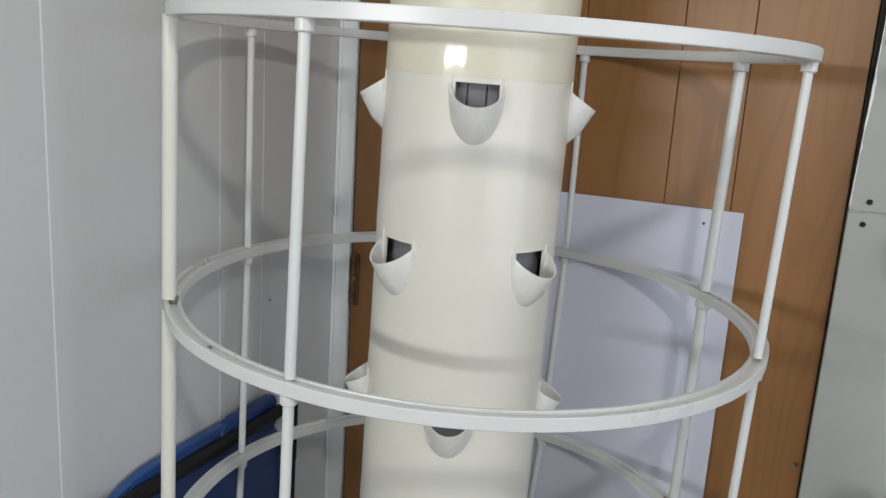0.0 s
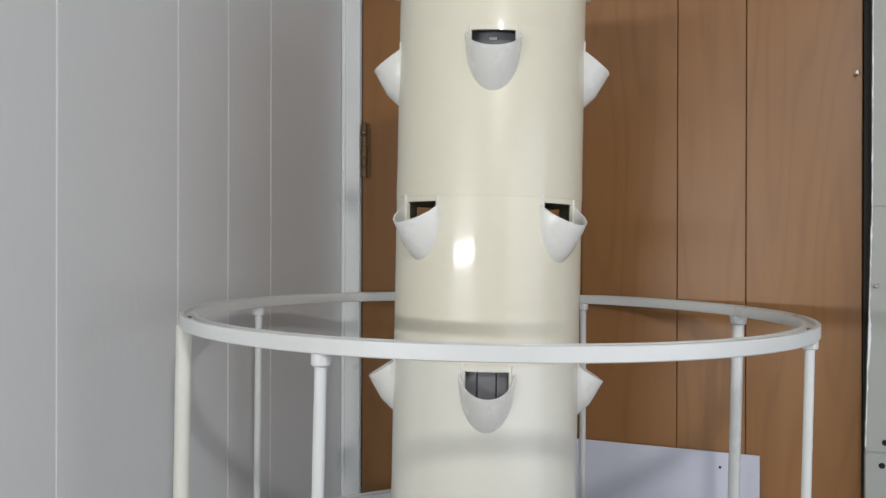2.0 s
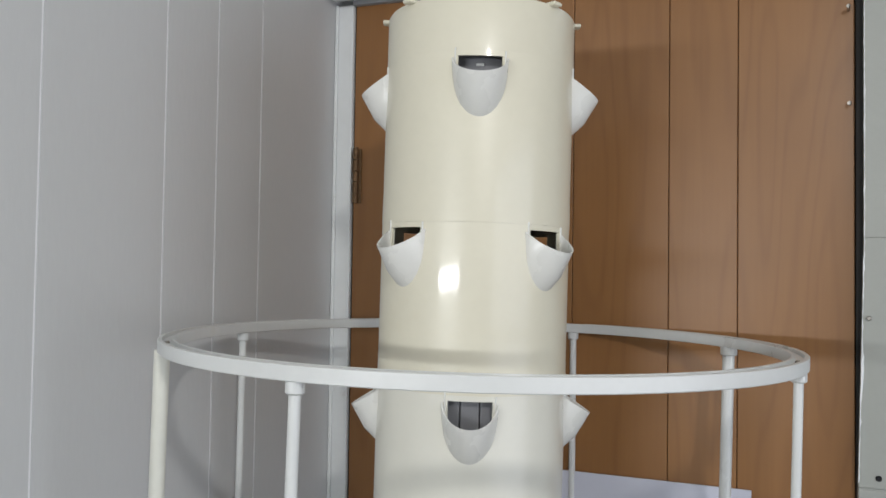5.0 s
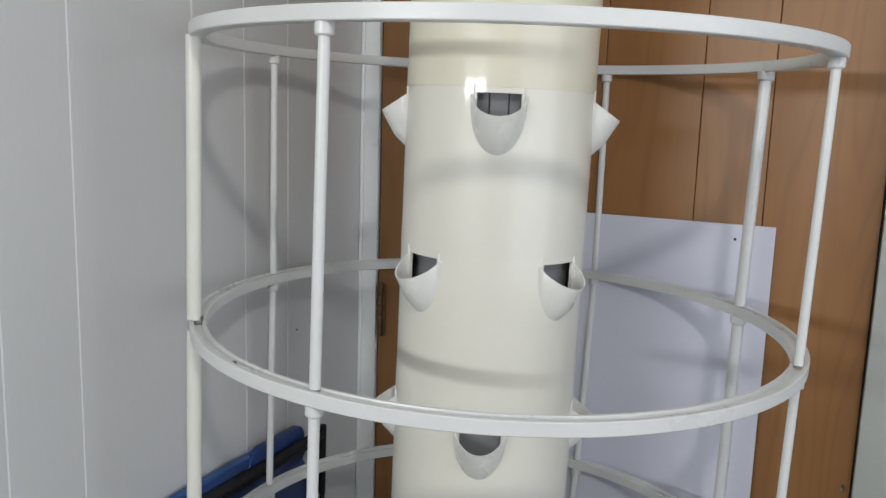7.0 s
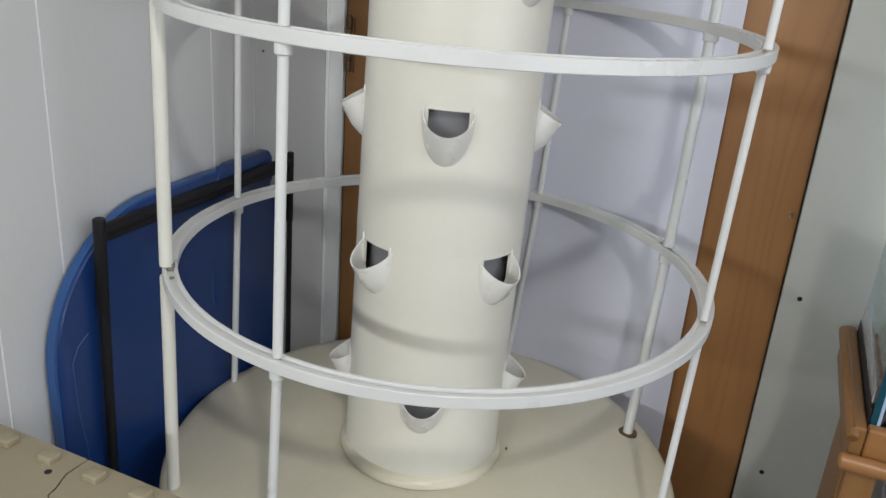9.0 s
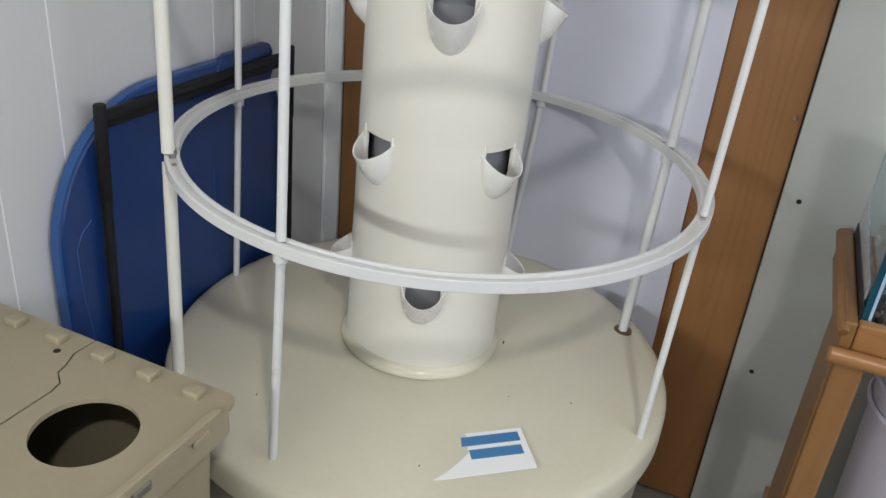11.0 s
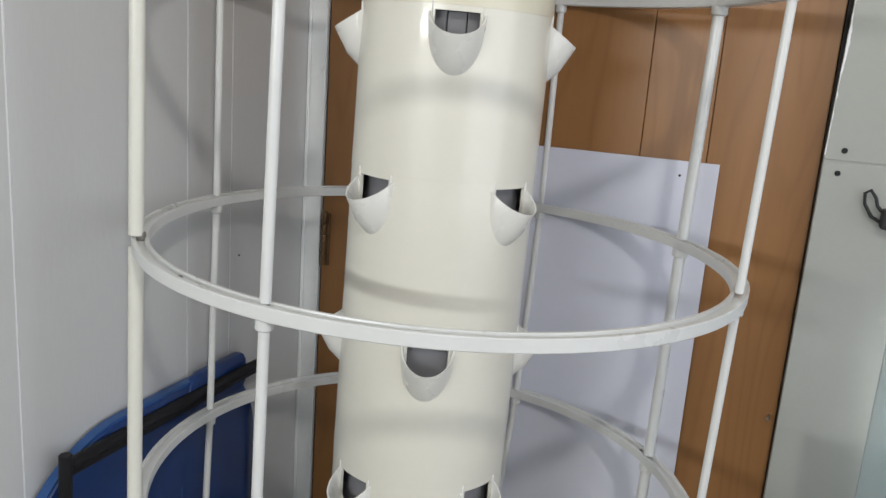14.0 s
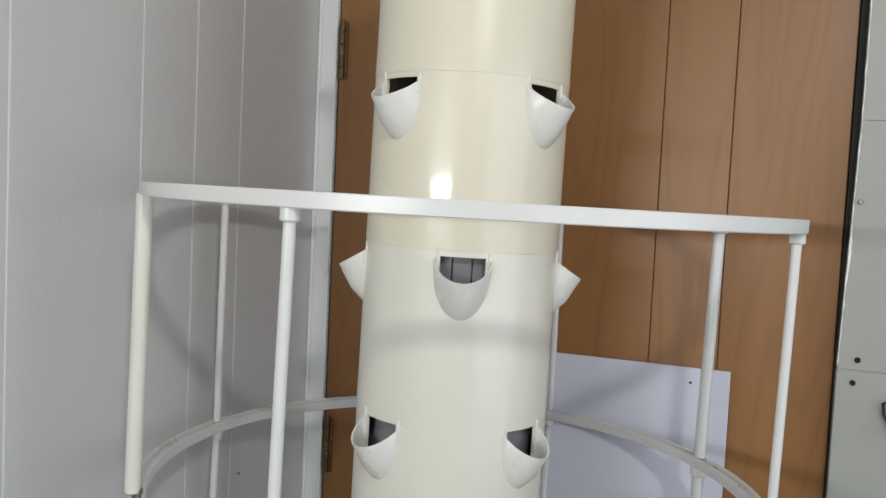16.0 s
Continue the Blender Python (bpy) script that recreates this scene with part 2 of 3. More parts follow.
def join(bm, own):
    if bm is None:
        return own
    me = bpy.data.meshes.new("tmp")
    own.to_mesh(me)
    own.free()
    bm.from_mesh(me)
    bpy.data.meshes.remove(me)
    return bm


def rod(points, radius, n=14, bm=None, caps=True):
    """A round rod along points; radius may be a list."""
    own = bmesh.new()
    pts = [Vector(p) for p in points]
    radii = radius if isinstance(radius, (list, tuple)) else [radius] * len(pts)
    rings = []
    side = None
    for i, p in enumerate(pts):
        d = (pts[min(i + 1, len(pts) - 1)] - pts[max(i - 1, 0)]).normalized()
        if side is None:
            side = d.orthogonal().normalized()
        side = (side - d * side.dot(d)).normalized()
        up = d.cross(side)
        rings.append([own.verts.new(p + radii[i] * (math.cos(a) * side + math.sin(a) * up)) for a in (2 * math.pi * k / n for k in range(n))])
    for a, b in zip(rings, rings[1:]):
        for k in range(n):
            own.faces.new((a[k], a[(k + 1) % n], b[(k + 1) % n], b[k]))
    if caps:
        own.faces.new(rings[0])
        own.faces.new(rings[-1])
    return join(bm, own)


def lathe(profile, n=72, bm=None, closed=False):
    """A turned form about z from (radius, height) pairs."""
    own = bmesh.new()
    rings = []
    for r, z in profile:
        rings.append([own.verts.new((r * math.cos(2 * math.pi * k / n), r * math.sin(2 * math.pi * k / n), z)) for k in range(n)] if r > 1e-6 else [own.verts.new((0, 0, z))])
    pairs = list(zip(rings, rings[1:])) + ([(rings[-1], rings[0])] if closed else [])
    for a, b in pairs:
        for k in range(n):
            j = (k + 1) % n
            quad = [a[k], a[j], b[j], b[k]] if len(a) > 1 and len(b) > 1 else ([a[k], a[j], b[0]] if len(a) > 1 else [a[0], b[j], b[k]])
            own.faces.new(quad)
    return join(bm, own)


def prism(outline, y0, y1, bevel=0.0, bm=None):
    """An outline in x and z, pushed from y0 to y1."""
    own = bmesh.new()
    a, b = [own.verts.new((x, y0, z)) for x, z in outline], [own.verts.new((x, y1, z)) for x, z in outline]
    n = len(outline)
    front = own.faces.new(a)
    back = own.faces.new(b[::-1])
    for k in range(n):
        own.faces.new((a[k], b[k], b[(k + 1) % n], a[(k + 1) % n]))
    if bevel:
        edges = list({e for f in (front, back) for e in f.edges})
        bmesh.ops.bevel(own, geom=edges, offset=bevel, segments=2, affect="EDGES", profile=0.5)
    return join(bm, own)


def rounded(x0, x1, z0, z1, radii, steps=8):
    """Corners in the order lower left, lower right, upper right, upper left."""
    out = []
    for (cx, cz, start), r in zip(((x0, z0, 180), (x1, z0, 270), (x1, z1, 0), (x0, z1, 90)), radii):
        ox, oz = cx + (r if cx == x0 else -r), cz + (r if cz == z0 else -r)
        for k in range(steps + 1):
            a = radians(start + 90 * k / steps)
            out.append((ox + r * math.cos(a), oz + r * math.sin(a)))
    return out


# ---- the room ----
room_floor = link("floor", box(-3.2, 3.4, -4.6, 0.8, -0.1, 0.0), M_FLOOR, label="plain grey floor under the hydroponic tower", kind="structure")
tagged(room_floor, category="floor")
ceiling = link("ceiling", box(-3.2, 3.4, -4.6, 0.8, 2.42, 2.52), M_CEIL, label="plain white ceiling", kind="structure")
tagged(ceiling, category="ceiling")


def setting(name, bm, material, label, category, m=None, smooth=None):
    ob = link(name, bm, material, label=label, kind="structure", smooth=smooth)
    ob.matrix_world = ROOM if m is None else m
    return tagged(ob, category=category)


# west wall: grooved boards on a backing; s is the way from the corner towards the camera
wall_west = setting("wall_west", box(-0.16, -0.0514, -1.44, 0.1, 0.0, 2.42), M_GROOVE, "grey-white grooved board panelling with pale joints", "wall")
GROOVES = [0.006, 0.235, 0.343, 0.451, 0.651, 0.753, 0.95, 1.05, 1.15, 1.35, 1.44]
GAP = 0.0030
for s0, s1 in zip(GROOVES, GROOVES[1:]):
    bm = prism([(-s1 + GAP / 2, 0.0), (-s0 - GAP / 2, 0.0), (-s0 - GAP / 2, 2.418), (-s1 + GAP / 2, 2.418)], 0.0, 0.0013, 0.0004)
    bmesh.ops.transform(bm, matrix=Matrix.Rotation(radians(90), 4, "Z"), verts=bm.verts)   # (x, y) -> (-y, x)
    bmesh.ops.translate(bm, vec=(-0.05, 0, 0.001), verts=bm.verts)
    part("board", bm, M_WALL, wall_west)

part("nail_hole", rod([(-0.0495, -0.2120, 0.991), (-0.0478, -0.2120, 0.991)], 0.0016, 8), M_DARK, wall_west, "small dark nail hole")

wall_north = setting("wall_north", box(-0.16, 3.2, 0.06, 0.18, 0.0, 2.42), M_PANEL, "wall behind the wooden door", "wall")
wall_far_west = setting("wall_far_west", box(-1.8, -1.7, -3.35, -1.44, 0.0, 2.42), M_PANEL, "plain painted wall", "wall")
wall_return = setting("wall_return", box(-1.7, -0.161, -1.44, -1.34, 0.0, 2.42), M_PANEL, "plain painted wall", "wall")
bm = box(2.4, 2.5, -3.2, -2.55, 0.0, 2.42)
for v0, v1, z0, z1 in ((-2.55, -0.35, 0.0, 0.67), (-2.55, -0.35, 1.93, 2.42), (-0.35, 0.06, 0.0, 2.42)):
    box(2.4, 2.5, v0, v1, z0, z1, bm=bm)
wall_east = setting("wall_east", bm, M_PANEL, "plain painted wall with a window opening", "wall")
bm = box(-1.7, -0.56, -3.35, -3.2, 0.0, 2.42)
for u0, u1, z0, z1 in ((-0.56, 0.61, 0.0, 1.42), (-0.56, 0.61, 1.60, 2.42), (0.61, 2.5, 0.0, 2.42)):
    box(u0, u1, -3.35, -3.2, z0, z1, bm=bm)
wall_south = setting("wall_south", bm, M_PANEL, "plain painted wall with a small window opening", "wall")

# small window behind the camera, in two panes
window_1 = setting("window_1", box(-0.56, 0.61, -3.215, -3.195, 1.42, 1.438, 0.002), M_TRIM, "small white-framed window of two panes", "window")
part("window_frame", box(-0.56, 0.61, -3.215, -3.195, 1.582, 1.60, 0.002), M_TRIM, window_1)
part("mullion", box(0.015, 0.035, -3.215, -3.195, 1.4385, 1.5815, 0.002), M_TRIM, window_1)

# white wall panels beside the door, two stacked with a joint
def panel_edge(z):
    """The panels' edge beside the door, which leans towards it lower down."""
    return 0.8158 + 0.0008 * min(z, 1.229) / 1.229 + 0.0079 * max(0.0, min(1.0, (z - 1.229) / 0.35))


def edge_panel(y0, z0, z1):
    bm = box(0.8245, 2.39, y0, 0.058, z0, z1, 0.0015)
    for v in bm.verts:
        if v.co.x < 0.83:
            v.co.x += panel_edge(v.co.z) - 0.8245
    return bm


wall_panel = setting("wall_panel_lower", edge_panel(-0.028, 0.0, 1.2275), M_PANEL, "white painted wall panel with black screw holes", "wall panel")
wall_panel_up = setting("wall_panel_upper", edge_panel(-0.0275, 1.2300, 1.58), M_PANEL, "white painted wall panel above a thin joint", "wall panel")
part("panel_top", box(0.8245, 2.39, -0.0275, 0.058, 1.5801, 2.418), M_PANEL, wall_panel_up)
for pu, pz, host in ((0.842, 1.245, wall_panel_up), (0.838, 1.212, wall_panel), (0.844, 0.690, wall_panel), (0.853, 0.36, wall_panel), (0.985, 0.65, wall_panel)):
    bm = rod([(pu, -0.0285, pz), (pu, -0.0305, pz)], [0.0042, 0.003], 12)
    part("screw_head", bm, M_BLACK, host, "black screw head")

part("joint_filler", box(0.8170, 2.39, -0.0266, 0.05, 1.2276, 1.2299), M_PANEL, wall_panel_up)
part("nail", rod([(0.8300, -0.027, 1.4668), (0.8300, -0.0325, 1.4668), (0.8300, -0.0333, 1.4668)], [0.0022, 0.0034, 0.0024], 10), M_STEEL, wall_panel_up, "small steel nail head", 40)

# torn paint along the panels' edge
for z0, z1, host in ((1.237, 2.03, wall_panel_up),):
    bm = bmesh.new()
    rows = []
    steps = int((z1 - z0) / 0.006)
    for i in range(steps + 1):
        z = z0 + (z1 - z0) * i / steps
        a = panel_edge(z) - 0.0003 - 0.0012 * max(0, noise.noise((z * 60, 0.3, 1))) - 0.0008 * max(0, noise.noise((z * 210, 2.3, 1)))
        b = panel_edge(z) + 0.0007 + 0.006 * max(0, noise.noise((z * 9, 5.1, 2)) - 0.1) + 0.0022 * max(0, noise.noise((z * 120, 9.1, 2)))
        rows.append([bm.verts.new(p) for p in ((a, -0.0275, z), (a + 0.0004, -0.0292, z), (b, -0.0288, z), (b + 0.0003, -0.0278, z))])
    for p, q in zip(rows, rows[1:]):
        for j in range(3):
            bm.faces.new((p[j], p[j + 1], q[j + 1], q[j]))
    part("torn_edge", bm, M_TRIM, host, "ragged torn paint edge", smooth=30)

# door: veneered boards on a core
door = setting("door_1", box(-0.009, 0.812, 0.0045, 0.045, 0.01, 2.03), M_CORE, "closed brown wood-veneer door with dark vertical grooves", "door")
CUTS = [-0.0115, 0.155, 0.262, 0.40, 0.553, 0.655, 0.815]
for u0, u1 in zip(CUTS, CUTS[1:]):
    bm = prism([(u0 + 0.0006, 0.008), (u1 - 0.0006, 0.008), (u1 - 0.0006, 2.032), (u0 + 0.0006, 2.032)], 0.0, 0.0043, 0.0009)
    part("board", bm, M_DOOR, door)
jamb = setting("door_frame", box(-0.05, -0.0145, -0.006, 0.058, 0.0, 2.015, 0.002), M_TRIM, "white painted door frame beside the grooved wall", "door frame")
part("gap_strip", box(-0.0143, -0.0118, 0.004, 0.03, 0.0, 2.05), M_DARK, jamb)
part("strike_gap", box(0.8155, 0.8242, -0.012, 0.03, 0.0, 2.05), M_DARK, jamb, "black gap between door and wall")
part("bead", box(-0.0495, -0.043, -0.012, -0.0062, 0.0, 2.015, 0.002), M_TRIM, jamb)
bm = box(-0.0142, 0.835, -0.010, 0.05, 2.036, 2.0475, 0.002)
header = setting("door_header", bm, mat("grey_header_paint", (0.28, 0.29, 0.30), 0.5, spread=0.08), "grey door head under ridged white trim", "door frame")
bm = box(-0.049, 1.3, -0.098, -0.0105, 2.052, 2.15, 0.002)
for k in range(4):
    box(-0.049, 1.3, -0.097 + 0.022 * k, -0.079 + 0.022 * k, 2.044, 2.0515, 0.002, bm=bm)
part("ridged_trim", bm, M_TRIM, header, "ridged white trim")
header.matrix_world = ROOM @ Matrix.Translation((0, 0, 2.012)) @ Matrix.Rotation(0.022, 4, "Y") @ Matrix.Translation((0, 0, -2.036))


def hinge(z):
    h = tagged(new("hinge"), "aged brass butt hinge on the door edge", "hinge", "door hinges")
    h.matrix_world = ROOM @ Matrix.Translation((-0.005, -0.004, z))
    for k in range(5):
        z0 = -0.05 + 0.02 * k
        part("knuckle", lathe([(0, z0 + 0.0006), (0.0052, z0 + 0.0006), (0.0055, z0 + 0.002), (0.0055, z0 + 0.018), (0.0052, z0 + 0.0194), (0, z0 + 0.0194)], 14), M_HINGE, h, smooth=40)
    part("pin_head", lathe([(0, 0.05), (0.0045, 0.05), (0.004, 0.0535), (0, 0.0545)], 12), M_HINGE, h, smooth=40)
    part("leaf", box(0.004, 0.0105, 0.001, 0.0035, -0.05, 0.05, 0.0006), M_HINGE, h)
    return h


hinge(1.697)
hinge(0.988)
hinge(0.26)

# ---- white sheet leaning on the door ----
sheet = link("plastic_sheet", box(0.0, 0.61, -0.004, 0.0, 0.0, 1.219, 0.0012), M_SHEET, label="large thin white plastic sheet leaning on the door")
tagged(sheet, category="sheet")
sheet.matrix_world = ROOM @ Matrix.Translation((0.066, -0.021, -0.0145)) @ Matrix.Rotation(radians(-0.85), 4, "X")
part("hole", rod([(0.553, -0.0042, 1.196), (0.553, -0.0046, 1.196)], 0.0022, 10), M_BLACK, sheet, "small dark hole")

# ---- the hydroponic tower ----
tower = thing("hydroponic_tower", LEAN @ Matrix.Translation((RX, RY, 0)) @ Matrix.Rotation(radians(6.0), 4, "Z"), "tall cream plastic hydroponic tower of stacked planting sections", "planter tower")
R = 0.1147


def section_mesh(height, lip=0.0062):
    """A tube with four openings at its top; the outer wall is R, z = 0 at the openings' top edge."""
    bm = bmesh.new()
    n = 144
    half = 0.0270
    zs = [lip, 0.0, -0.006, -0.012, -0.018, -0.024, -0.030, -0.036, -0.042, -0.048, -0.054, -0.075, -0.10] + [z for z in (-0.12, -0.15) if z > -height + 0.03] + [-height + 0.018, -height + 0.0063]
    inner = 0.0035

    def hole(k, i):
        a = (k + 0.5) * 360 / n
        d = (a + 45) % 90 - 45
        x = radians(d) * R
        z = (zs[i] + zs[i + 1]) / 2
        if z > 0 or abs(x) > half:
            return False
        return z > -0.03 - 0.024 * math.sqrt(max(0, 1 - (x / half) ** 2))

    def radius(z):
        return R + (0.0004 if z < -height + 0.02 else 0.0)

    shells = []
    for off in (0.0, inner):
        shells.append([[bm.verts.new(((radius(z) - off) * math.cos(2 * math.pi * k / n), (radius(z) - off) * math.sin(2 * math.pi * k / n), z)) for k in range(n)] for z in zs])
    for i in range(len(zs) - 1):
        for k in range(n):
            if hole(k, i):
                continue
            j = (k + 1) % n
            for s, v in enumerate(shells):
                q = (v[i][k], v[i][j], v[i + 1][j], v[i + 1][k])
                bm.faces.new(q if s else q[::-1])
            for other_i, other_k, e in ((i, k - 1, (k, i, k, i + 1)), (i, (k + 1) % n, (j, i + 1, j, i)), (i - 1, k, (j, i, k, i)), (i + 1, k, (k, i + 1, j, i + 1))):
                edge = not 0 <= other_i < len(zs) - 1
                if edge or hole(other_k % n, other_i):
                    k0, i0, k1, i1 = e
                    o, c = shells
                    bm.faces.new((o[i0][k0], o[i1][k1], c[i1][k1], c[i0][k0]))
    for v in [v for v in bm.verts if not v.link_faces]:
        bm.verts.remove(v)
    return bm


def cup_mesh():
    """A half funnel: round lip leaning outwards, closing to a point on the tube; front is +x."""
    bm = bmesh.new()
    n = 20

    def curve(wide, out, dz, kind):
        row = []
        for k in range(n + 1):
            a = math.pi * (k / n - 0.5)
            s, c = math.sin(a), math.cos(a)
            x = wide * s
            surf = math.sqrt(R * R - x * x)
            if kind == "rim":
                row.append((surf + out * c, x, -0.002 - dz * c))
            else:
                row.append((surf - 0.001 + out * c, x * (0.97 - 0.05 * c), -0.014 - dz * c ** 0.8))
        return row

    rows = [curve(0.0314, 0.001, 0.054, "foot"), curve(0.0318, 0.016, 0.040, "mid"), curve(0.0319, 0.031, 0.0245, "rim"),
            curve(0.0312, 0.0318, 0.0228, "rim"), curve(0.0298, 0.0298, 0.0230, "rim"), curve(0.0290, 0.012, 0.042, "mid"), curve(0.0272, -0.006, 0.050, "foot")]
    grid = [[bm.verts.new(p) for p in row] for row in rows]
    for a, b in zip(grid, grid[1:]):
        for k in range(n):
            bm.faces.new((a[k], a[k + 1], b[k + 1], b[k]))
    for sgn in (-1, 1):
        y = sgn * 0.0280
        x = math.sqrt(R * R - y * y)
        box(x - 0.003, x + 0.0016, y - 0.0009, y + 0.0009, -0.012, 0.009 if sgn < 0 else 0.006, 0.0005, 1, bm)
    return bm


even = link("section", section_mesh(SEAM), M_IVORY, tower, smooth=35)
odd = link("section", section_mesh(SEAM), M_IVORY, tower, smooth=35)
RISE = 0.002                  # the bottom section's openings sit higher
base_section = link("section", section_mesh(0.1580 + RISE), M_IVORY, tower, smooth=35)
short_section = link("section", section_mesh(SEAM - RISE), M_IVORY, tower, smooth=35)
first_cup = link("planting_cup", cup_mesh(), M_CUP, even, smooth=50)


def yellowed(ob):
    me = bpy.data.meshes.new_from_object(ob)
    me.materials.clear()
    me.materials.append(M_CREAM)
    return me


even_old, odd_old = yellowed(even), yellowed(odd)
made = {2: even, 3: odd, 5: short_section, 6: base_section}
for k in range(7):
    sec = made.get(k)
    if sec is None:
        sec = new("section", (even_old if k == 0 else odd_old) if k < 2 else odd.data)
        sec.parent = tower
    z = TOP_OPENING - k * SEAM + (RISE if k == 6 else 0.0)
    sec.matrix_basis = Matrix.Translation((0, 0, z)) @ Matrix.Rotation(radians(45 * (k % 2)), 4, "Z")
    if k < 2:
        tagged(sec, "yellowed cream section")
    for q in range(4):
        cup = first_cup if (k == 2 and q == 0) else new("planting_cup", first_cup.data)
        cup.parent = sec
        cup.matrix_basis = Matrix.Rotation(radians(90 * q), 4, "Z")
H = 1.832
part("top_collar", lathe([(R - 0.004, TOP_OPENING + 0.00625), (R, TOP_OPENING + 0.00625), (R, H - 0.004), (R - 0.0015, H - 0.001), (R - 0.006, H), (0.05, H + 0.001), (0, H + 0.001)], 96), M_CREAM, tower, "yellowed cream cap", 40)
for k in range(8):
    a = radians(45 * k)
    bm = box(R - 0.012, R + 0.008, -0.0072, 0.0072, H - 0.0035, H + 0.0012, 0.002, 3)
    bmesh.ops.rotate(bm, matrix=Matrix.Rotation(a, 3, "Z"), verts=bm.verts)
    part("lug", bm, M_CREAM, tower, smooth=50)
part("foot_fillet", lathe([(R - 0.003, 0.484), (R + 0.0006, 0.484), (R + 0.002, 0.4785), (R + 0.0045, 0.4748), (R + 0.008, 0.4726), (R + 0.008, 0.466), (R - 0.003, 0.466)], 96, closed=True), M_LID, tower, "beige fillet at the foot", 60)
part("liner", lathe([(0.098, 0.50), (0.100, 0.50), (0.100, 1.341), (0.098, 1.341)], 48, closed=True), M_SLATE, tower, "dark slate inner liner", 40)
first_slat = part("liner_slat", box(0.096, 0.099, -0.0104, 0.0104, 1.3465, 1.432, 0.0008, 1), M_SLATE, tower, "slate slat of the inner basket")
for k in range(1, 28):
    again(first_slat, tower, Matrix.Rotation(2 * math.pi * k / 28, 4, "Z"))
part("drip_disc", lathe([(0, 1.342), (0.108, 1.342), (0.108, 1.346), (0, 1.346)], 48), M_SLATE, tower, "dark inner drip plate")
part("inner_basin", lathe([(0, 1.695), (0.088, 1.695), (0.092, 1.70), (0.092, 1.80), (0.088, 1.80), (0.086, 1.705), (0, 1.70)], 64), M_SLATE, tower, "dark slate inner basin", 40)
part("clip", box(-0.0045, 0.0045, -0.0945, -0.0915, 1.7560, 1.7590, 0.0006, 1), M_PVC, tower, "small pale clip")
part("feed_pipe", rod([(0, 0, 0.46), (0, 0, 1.81)], 0.0135, 16), M_SLATE, tower, "inner slate pipe", 40)

# ---- reservoir ----
LX, LY = 0.002, -0.008
reservoir = thing("reservoir", Matrix.Translation((LX, LY, 0)), "round beige plastic reservoir with a smooth shallow lid", "reservoir")
prof = [(0.0, 0.464), (0.112, 0.464), (0.120, 0.4668), (0.130, 0.4688), (0.145, 0.4710), (0.165, 0.4732), (0.19, 0.4751)] + [(r, 0.478 - 0.024 * (r / 0.388) ** 3) for r in (0.22, 0.28, 0.33, 0.365, 0.38)] + [(0.386, 0.451), (0.389, 0.444), (0.389, 0.41), (0.382, 0.408), (0.374, 0.43), (0.0, 0.45)]
prof = [(r if r < 0.2 else r * 0.982, z) for r, z in prof]
part("lid", lathe(prof, 128), M_LID, reservoir, "smooth beige lid", 35)
part("tub", lathe([(0.0, 0.001), (0.33, 0.001), (0.345, 0.01), (0.372, 0.40), (0.378, 0.412), (0.366, 0.411), (0.338, 0.02), (0.0, 0.02)], 96), M_LID, reservoir, smooth=35)


for sx, sy in ((0.128, 0.004), (0.147, -0.13), (-0.19, -0.21), (0.05, -0.29), (0.235, -0.115)):
    z = 0.478 - 0.024 * (math.hypot(sx, sy) / 0.381) ** 3
    part("speck", rod([(sx, sy, z - 0.003), (sx, sy, z + 0.0006)], [0.0016, 0.0010], 6), M_DARK, reservoir, "dark speck of dirt")


def lid_z(x, y):
    return 0.478 - 0.024 * (math.hypot(x - LX, y - LY) / 0.381) ** 3


# ---- support cage ----
cage = thing("support_cage", LEAN, "white pipe support cage of three rings on upright posts", "plant support")
RINGS = [(0.0050, 0.004, 0.3745, 1.4430, 0.007, 0.002), (0.0043, 0.004, 0.3738, 1.1085, 0.002, 0.008), (0.0035, -0.006, 0.3690, 0.7790, 0.002, 0.011)]


def ring_point(k, angle, inset=0.010, dz=0.0):
    cx, cy, r, z, a, b = RINGS[k]
    x, y = (r - inset) * math.cos(radians(angle)), (r - inset) * math.sin(radians(angle))
    return Vector((cx + x, cy + y, z + a * x + b * y + dz))


for k in range(3):
    cx, cy, r, z, a, b = RINGS[k]
    # a channel: two lips with a shallow trough between them
    bm = lathe([(r, -0.0008), (r - 0.0008, 0.0), (r - 0.005, 0.0), (r - 0.006, -0.004), (r - 0.014, -0.004), (r - 0.015, 0.0), (r - 0.0182, 0.0), (r - 0.019, -0.0008), (r - 0.019, -0.0132), (r - 0.018, -0.014), (r - 0.001, -0.014), (r, -0.013)], 144, closed=True)
    for v in bm.verts:
        v.co = (cx + v.co.x, cy + v.co.y, z + v.co.z + a * v.co.x + b * v.co.y)
    part("ring", bm, M_PVC, cage, smooth=35)
